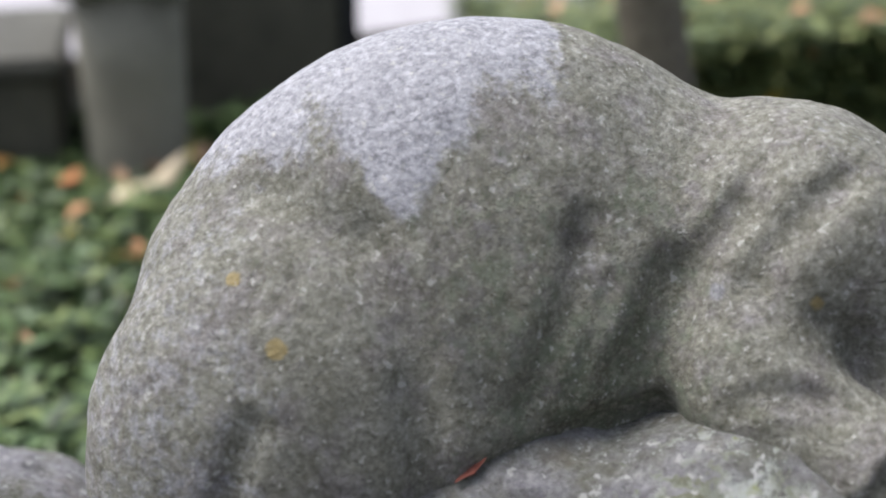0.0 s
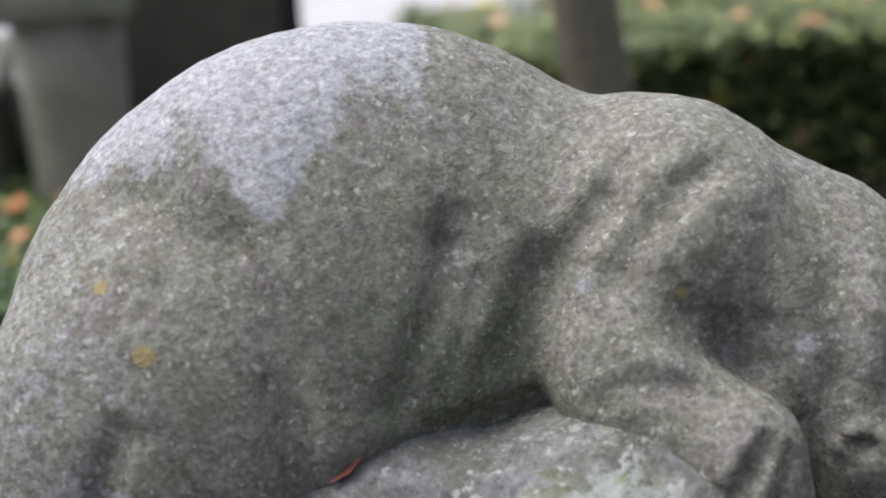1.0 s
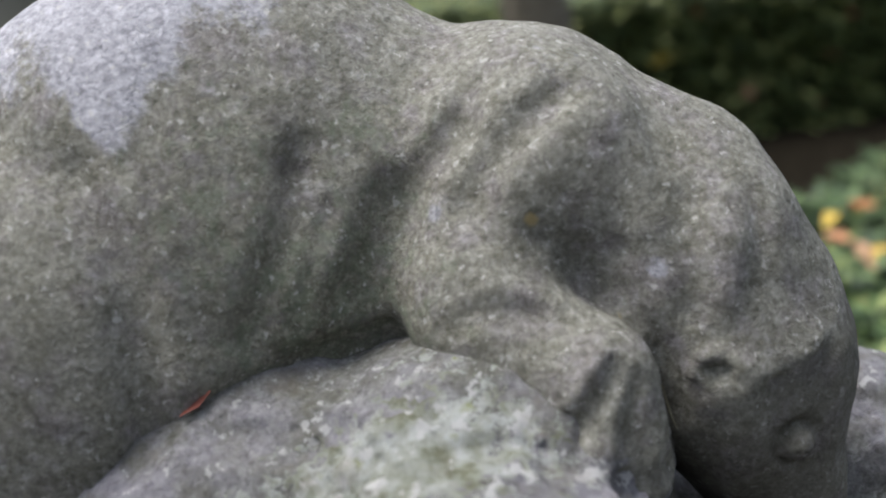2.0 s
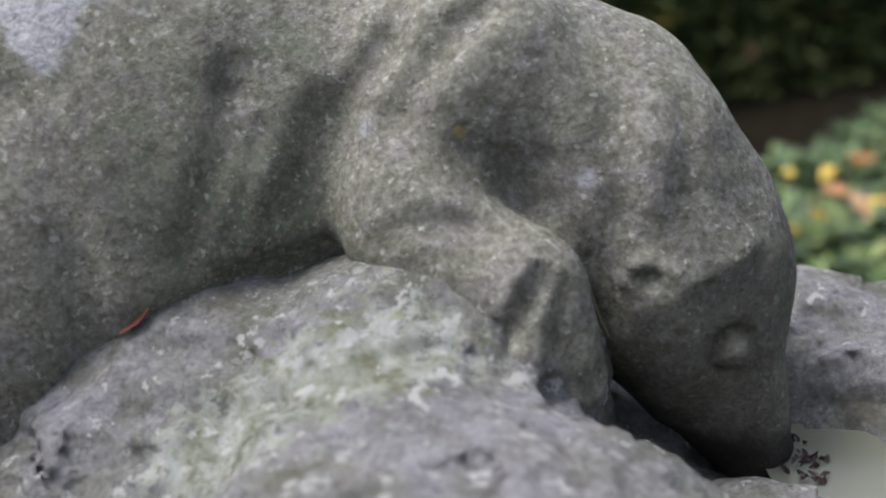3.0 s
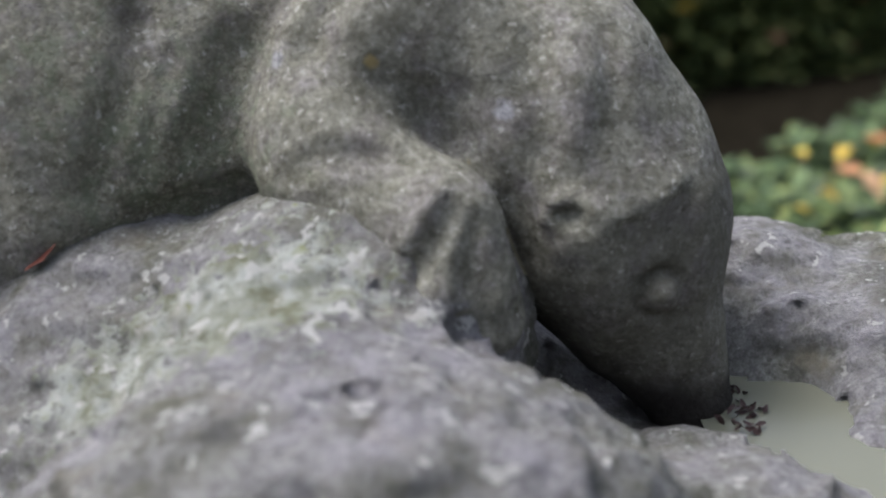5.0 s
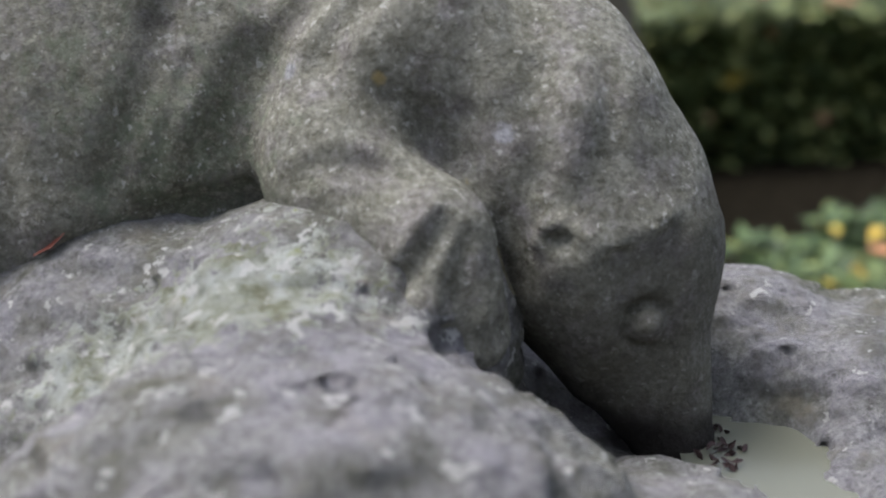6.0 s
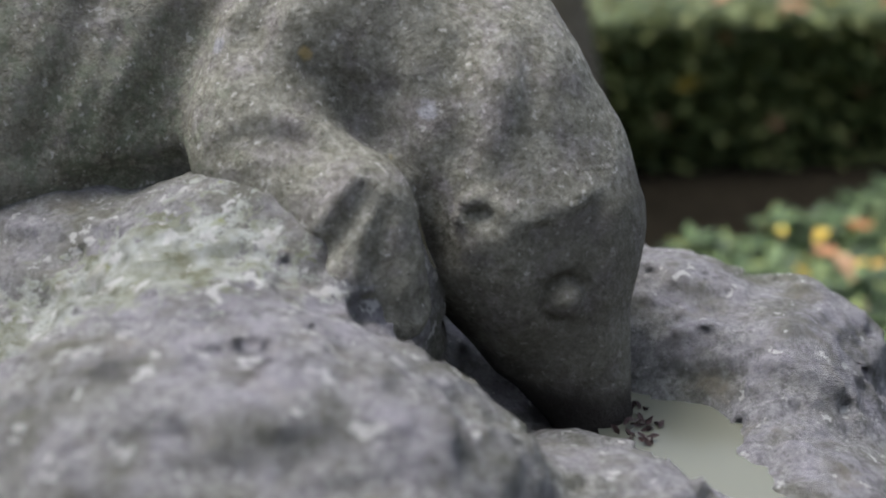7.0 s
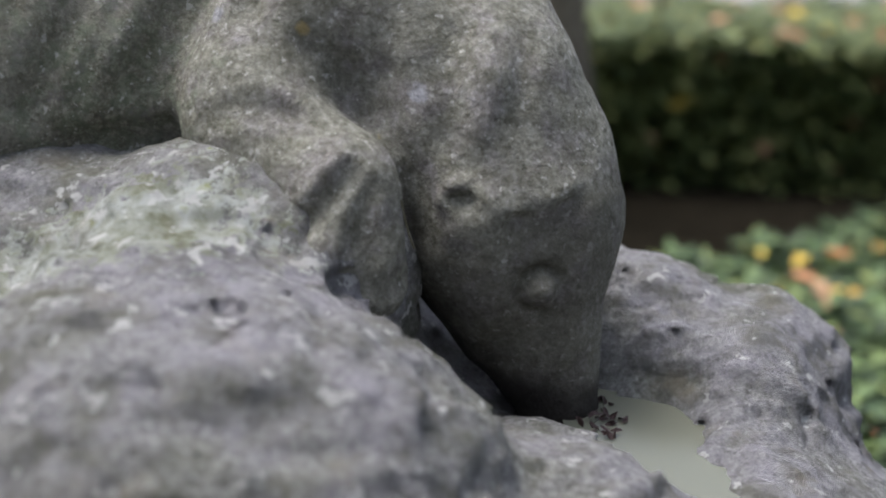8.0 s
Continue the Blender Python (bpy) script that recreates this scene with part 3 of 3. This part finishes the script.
def carpet(name, label, low, high, count, seed):
    """Whorls of narrow leaves on short stalks, over a patch of ground."""
    r = np.random.default_rng(seed)
    c = np.stack([r.uniform(low[0], high[0], count), r.uniform(low[1], high[1], count), 0 * np.zeros(count)], 1)
    boulder_clear = ((c[:, 0] - 0.05) / 0.75) ** 2 + ((c[:, 1] - 0.0) / 0.72) ** 2 > 1
    c = c[boulder_clear]
    keep = (c[:, 1] < np.interp(c[:, 0], (0.9, 1.16, 1.47, 1.83, 3.6), (1.55, 1.80, 2.08, 2.24, 2.6)) + 0.08 * fbm(c, 0.3, 2, 3)) | (c[:, 1] > 4.0) | (c[:, 0] < 0.9)
    keep &= ~((c[:, 1] > 3.95) & (c[:, 0] < 1.2 + 0.35 * (c[:, 1] - 4.0)) & (c[:, 0] > 0.4))
    keep &= c[:, 1] < np.interp(c[:, 0], (-1.6, 0.5, 2.0, 3.2, 6.0), (5.0, 5.3, 5.8, 6.5, 8.0))
    keep &= c[:, 1] > 0.35 * fbm(c, 0.5, 3, 77) + 0.25
    c = c[keep]
    lump = fbm(c, 0.35, 2, seed)
    c[:, 2] = 0.11 + 0.06 * lump + r.uniform(-0.035, 0.035, len(c))
    m = 8
    base = np.repeat(c, m, 0)
    az = r.uniform(0, 2 * np.pi, len(base))
    tilt = r.uniform(-0.15, 0.75, len(base))
    along, across, up = frames_of(az, tilt)
    length = r.uniform(0.05, 0.085, len(base))
    me = leaf_mesh(name, base + 0.008 * along, along, across, up, length, length * r.uniform(0.34, 0.46, len(base)), 0.18 * np.ones(len(base)))
    me.materials.append(green_cover)
    return tagged(new(name, me), label, "ground cover", kind="stuff")


carpet("ground_cover", "low evergreen ground cover of narrow green leaves", (-1.7, -0.1), (0.5, 4.0), 4600, 11)
carpet("ground_cover", "low evergreen ground cover beside a clipped hedge", (0.5, -0.1), (3.6, 2.95), 4400, 12)
carpet("ground_cover", "low evergreen ground cover beyond the hedge", (0.4, 4.0), (4.8, 7.2), 3600, 13)


def build_hedge():
    low, high = np.array((0.72, 2.98, 0.0)), np.array((4.9, 3.95, 0.47))
    bm = bmesh.new()
    bmesh.ops.create_cube(bm, size=1.0)
    for v in bm.verts:
        v.co = Vector([low[k] + 0.06 + (high[k] - low[k] - 0.12) * (v.co[k] + 0.5) for k in range(3)])
        v.co.z = v.co.z - 0.02 if v.co.z > 0.2 else -0.01
    root = new("hedge")
    tagged(root, "low dark clipped evergreen hedge scattered with fallen leaves", "hedge")
    # near-black filler box: the hedge's inner shade put into its colour
    core_shade = plain("hedge_core_shade", (0.008, 0.008, 0.006), (0.02, 0.018, 0.013), 40, 1.0, 0.01, 300, 0.0)
    part("inner_growth", bm, core_shade, root)
    r = np.random.default_rng(21)
    n = 42000
    u, v = r.uniform(0, 1, n), r.uniform(0, 1, n)
    side = r.uniform(0, 1, n)
    p = np.empty((n, 3))
    front = side < 0.35
    top = (side >= 0.35) & (side < 0.93)
    end = side >= 0.93
    p[:, 0] = low[0] + u * (high[0] - low[0])
    p[:, 1] = np.where(front, low[1], low[1] + v * (high[1] - low[1]))
    p[:, 2] = np.where(front, v ** 0.8 * 0.47, 0.47)
    p[end, 0], p[end, 2] = low[0], 0.03 + u[end] * 0.44
    bulge = 0.05 * fbm(p, 0.22, 3, 9)
    p[:, 1] += np.where(front, -bulge + r.uniform(-0.03, 0.05, n), 0)
    p[:, 2] += np.where(top, bulge + r.uniform(-0.05, 0.02, n), 0)
    p[:, 0] += np.where(end, bulge + r.uniform(-0.03, 0.05, n), 0)
    az = np.where(front, -np.pi / 2 + r.normal(0, 0.9, n), r.uniform(0, 2 * np.pi, n))
    along, across, up = frames_of(az, np.where(top, r.uniform(-0.25, 0.45, n), r.uniform(-0.2, 1.0, n)))
    length = r.uniform(0.03, 0.06, n)
    me = leaf_mesh("foliage", p, along, across, up, length, length * 0.5, 0.15 * np.ones(n))
    me.materials.append(hedge_leaf)
    new("foliage", me).parent = root
    return root


hedge = build_hedge()

# ---- the leaning tree by the hedge ----
def build_trunk():
    bm = bmesh.new()
    rings, around = 26, 22
    rows = []
    for k in range(rings):
        z = 2.9 * k / (rings - 1)
        r0 = 0.098 - 0.008 * z + 0.06 * math.exp(-z / 0.10)
        cx, cy = 1.115 - 0.17 * z, 2.72 + 0.02 * z
        row = []
        for a in range(around):
            th = 2 * math.pi * a / around
            r = r0 * (1 + 0.05 * math.sin(5 * th + 2 * z) * math.exp(-z) + 0.05 * noise.noise((3 * math.cos(th), 3 * math.sin(th), 4 * z)))
            row.append(bm.verts.new((cx + r * math.cos(th), cy + r * math.sin(th), z - 0.02)))
        rows.append(row)
    for a, b in zip(rows, rows[1:]):
        for k in range(around):
            bm.faces.new((a[k], a[(k + 1) % around], b[(k + 1) % around], b[k])).smooth = True
    bm.faces.new(rows[-1])
    root = new("tree")
    bark = plain("grey_bark", (0.085, 0.072, 0.052), (0.19, 0.165, 0.125), 30, 0.9, 0.012, 200)
    part("trunk", bm, bark, root)
    tagged(root, "slender leaning tree with smooth grey bark beside the hedge", "tree")


build_trunk()


# ---- stonework by the path ----
def slab(bm, low, high, bevel=0.01):
    made = bmesh.ops.create_cube(bm, size=1.0)["verts"]
    for v in made:
        v.co = Vector([low[k] + (high[k] - low[k]) * (v.co[k] + 0.5) for k in range(3)])
    edges = list({e for v in made for e in v.link_edges})
    bmesh.ops.bevel(bm, geom=edges, offset=bevel, segments=2, affect="EDGES")


pale_stone = plain("pale_worn_stone", (0.10, 0.094, 0.072), (0.185, 0.175, 0.14), 5)
dark_stone = plain("dark_mossy_stone", (0.035, 0.034, 0.026), (0.075, 0.07, 0.052), 10)


def build_pedestal():
    root = new("stone_pedestal")
    tagged(root, "pale round stone pedestal with a flat projecting cap", "pedestal")
    bm = bmesh.new()
    rows = []
    for z, r in ((0, 0.16), (0.05, 0.16), (0.2, 0.152), (0.40, 0.155), (0.65, 0.165)):
        rows.append([bm.verts.new((-0.40 + r * math.cos(a * math.pi / 16), 3.32 + r * math.sin(a * math.pi / 16), z)) for a in range(32)])
    for a, b in zip(rows, rows[1:]):
        for k in range(32):
            bm.faces.new((a[k], a[(k + 1) % 32], b[(k + 1) % 32], b[k])).smooth = True
    bm.faces.new(rows[-1])
    part("shaft", bm, pale_stone, root)
    bm = bmesh.new()
    slab(bm, (-0.61, 3.13, 0.65), (-0.20, 3.54, 0.75), 0.02)
    part("cap", bm, pale_stone, root)


def build_block():
    root = new("stone_block")
    tagged(root, "low dark mossy stone block with a top coloured paler for sky light", "stone block")
    bm = bmesh.new()
    slab(bm, (-1.35, 3.32, 0.0), (-0.62, 4.1, 0.40), 0.02)
    part("base", bm, dark_stone, root)
    # top slab coloured paler than the base, standing in for light from the sky
    bm = bmesh.new()
    slab(bm, (-1.38, 3.29, 0.40), (-0.60, 4.13, 0.46), 0.015)
    part("top", bm, plain("skylit_grey_stone", (0.05, 0.048, 0.04), (0.09, 0.086, 0.072), 6), root, "grey stone top, its sky light put into the colour")


def build_wall():
    root = new("garden_wall")
    tagged(root, "dark mossy garden wall ending at a black post", "wall")
    bm = bmesh.new()
    slab(bm, (-0.58, 3.75, 0.0), (0.28, 4.0, 1.5), 0.02)
    part("masonry", bm, dark_stone, root)
    bm = bmesh.new()
    slab(bm, (0.282, 3.77, 0.0), (0.345, 3.84, 1.7), 0.008)
    iron = plain("black_iron", (0.008, 0.008, 0.01), (0.018, 0.018, 0.02), 30, 0.5)
    part("post", bm, iron, root, "black iron post")


build_pedestal()
build_block()
build_wall()


# ---- fallen leaves ----
def fallen_leaf_mesh(seed):
    r = random.Random(seed)
    bm = bmesh.new()
    n, rows = 7, []
    for k in range(n):
        u = k / (n - 1)
        w = 0.24 * math.sin(math.pi * (0.06 + 0.9 * u)) ** 0.8 * (1 + 0.25 * r.uniform(-1, 1))
        curl = 0.35 * r.uniform(0.4, 1.4)
        rows.append([bm.verts.new((u - 0.5, s * w, curl * w * abs(s) + 0.18 * math.sin(3 * u + seed))) for s in (-1, -0.5, 0, 0.5, 1)])
    for a, b in zip(rows, rows[1:]):
        for k in range(4):
            bm.faces.new((a[k], a[k + 1], b[k + 1], b[k])).smooth = True
    me = bpy.data.meshes.new("fallen_leaf")
    bm.to_mesh(me)
    bm.free()
    return me


n = Nodes("autumn_leaf")
tone = n.ramp(n.chance(), (0.0, (0.42, 0.16, 0.06)), (0.25, (0.46, 0.25, 0.13)), (0.5, (0.46, 0.31, 0.19)), (0.68, (0.25, 0.10, 0.05)), (0.82, (0.52, 0.34, 0.05)), (1.0, (0.58, 0.50, 0.08)))
n.done(n.mix(n.ramp(n.noise(60, 4), (0.35, 0.0), (0.8, 0.6)), tone, (0.16, 0.08, 0.04)), 0.7)
autumn = n.mat
leaf_meshes = [fallen_leaf_mesh(k) for k in range(5)]
for me in leaf_meshes:
    me.materials.append(autumn)


def drop_leaf(x, y, z, size, r):
    ob = new("fallen_leaf", r.choice(leaf_meshes))
    ob.matrix_world = pose(x, y, z, r.uniform(-35, 35), r.uniform(-35, 35), r.uniform(0, 360)) @ Matrix.Diagonal((size, size, size, 1))
    return tagged(ob, "curled orange-brown fallen leaf lying on the greenery", "leaf", "fallen autumn leaves")


r = random.Random(8)
for low, high, z, count in (((-1.2, 1.2), (0.3, 3.3), 0.15, 95), ((0.9, 0.9), (3.0, 2.9), 0.15, 120), ((1.2, 1.45), (1.9, 2.0), 0.16, 26), ((0.85, 3.02), (3.6, 3.9), 0.485, 85), ((1.4, 4.2), (4.2, 6.2), 0.15, 30)):
    for _ in range(count):
        x, y = r.uniform(low[0], high[0]), r.uniform(low[1], high[1])
        if 0.9 < x and y < 3 and y > 1.72 + 0.55 * (x - 1.16) or y > 4.1 and (x < 1.35 + 0.35 * (y - 4.0) or y > 5.6):
            continue
        drop_leaf(x, y, z + r.uniform(-0.025, 0.015), r.uniform(0.04, 0.085) * (1.25 if y > 3 else 1.0), r)
for _ in range(16):
    ob = new("caught_leaf", r.choice(leaf_meshes))
    size = r.uniform(0.04, 0.08)
    ob.matrix_world = pose(r.uniform(0.95, 3.6), 2.95, r.uniform(0.08, 0.42), r.uniform(20, 80), r.uniform(-35, 35), r.uniform(0, 360)) @ Matrix.Diagonal((size, size, size, 1))
    ob.parent = hedge
    ob["label"] = "faded orange leaf caught in the hedge"


# ---- bark strip, red leaf scrap and wet litter ----
bm = bmesh.new()
rows = []
for k in range(14):
    u = k / 13
    w = 0.030 * (0.45 + math.sin(math.pi * min(1, 0.12 + 0.85 * u)))
    wob = 0.012 * math.sin(9 * u)
    rows.append([bm.verts.new((-0.17 + 0.34 * u, w * s + wob, 0.014 * (1 - s * s) + 0.01 * math.sin(7 * u))) for s in (-1, -0.5, 0, 0.5, 1)]
                + [bm.verts.new((-0.17 + 0.34 * u, w * s * 0.8 + wob, -0.012 + 0.01 * math.sin(7 * u))) for s in (1, 0, -1)])
for a, b in zip(rows, rows[1:]):
    for k in range(8):
        bm.faces.new((a[k], a[(k + 1) % 8], b[(k + 1) % 8], b[k])).smooth = True
bm.faces.new(rows[0])
bm.faces.new(rows[-1])
strip = part("bark_strip", bm, plain("dry_bark", (0.36, 0.29, 0.19), (0.50, 0.42, 0.30), 25), None)
strip.matrix_world = pose(-0.37, 2.93, 0.17, 0, -8, 52)
tagged(strip, "long dry pale bark strip lying on the ground cover", "bark")

red = plain("red_leaf_scrap", (0.12, 0.036, 0.027), (0.18, 0.065, 0.046), 60)
scrap_mesh = fallen_leaf_mesh(9)
scrap_mesh.materials.append(red)
scrap = new("leaf_scrap", scrap_mesh)
scrap.matrix_world = pose(-0.100, -0.028, 0.830, 15, -38, 5) @ Matrix.Diagonal((0.031, 0.014, 0.016, 1))
tagged(scrap, "small curled reddish leaf scrap caught against the rock", "leaf")

litter = plain("wet_leaf_litter", (0.022, 0.012, 0.012), (0.055, 0.032, 0.03), 80, 0.35)
bits = [fallen_leaf_mesh(20 + k) for k in range(3)]
for me in bits:
    me.materials.append(litter)
r = random.Random(3)
for _ in range(60):
    ob = new("wet_leaf", r.choice(bits))
    a, d = r.uniform(0, 6.28), 0.03 * math.sqrt(r.random())
    ob.matrix_world = pose(0.436 + 0.8 * d * math.cos(a), -0.108 + 1.5 * d * math.sin(a), 0.639 + r.uniform(0, 0.006), r.uniform(-50, 50), r.uniform(-50, 50), r.uniform(0, 360)) @ Matrix.Diagonal((0.010, 0.009, 0.008, 1))
    tagged(ob, "dark wet leaf scrap floating beside the statue's muzzle", "leaf", "wet leaf scraps")

# thin dry stalk caught behind the paw
bm = bmesh.new()
rings = []
for k in range(7):
    u = k / 6
    c = Vector((0.250 + 0.013 * u, -0.128, 0.836 - 0.040 * u - 0.004 * math.sin(3 * u)))
    rings.append([bm.verts.new(c + 0.0007 * Vector((math.cos(a * 1.0472), math.sin(a * 1.0472), 0))) for a in range(6)])
for a, b in zip(rings, rings[1:]):
    for k in range(6):
        bm.faces.new((a[k], a[(k + 1) % 6], b[(k + 1) % 6], b[k])).smooth = True
stalk = part("grass_stalk", bm, plain("dry_stalk", (0.13, 0.12, 0.075), (0.20, 0.185, 0.12), 40), None)
tagged(stalk, "thin dry grass stalk caught behind the stone paw", "grass stalk")
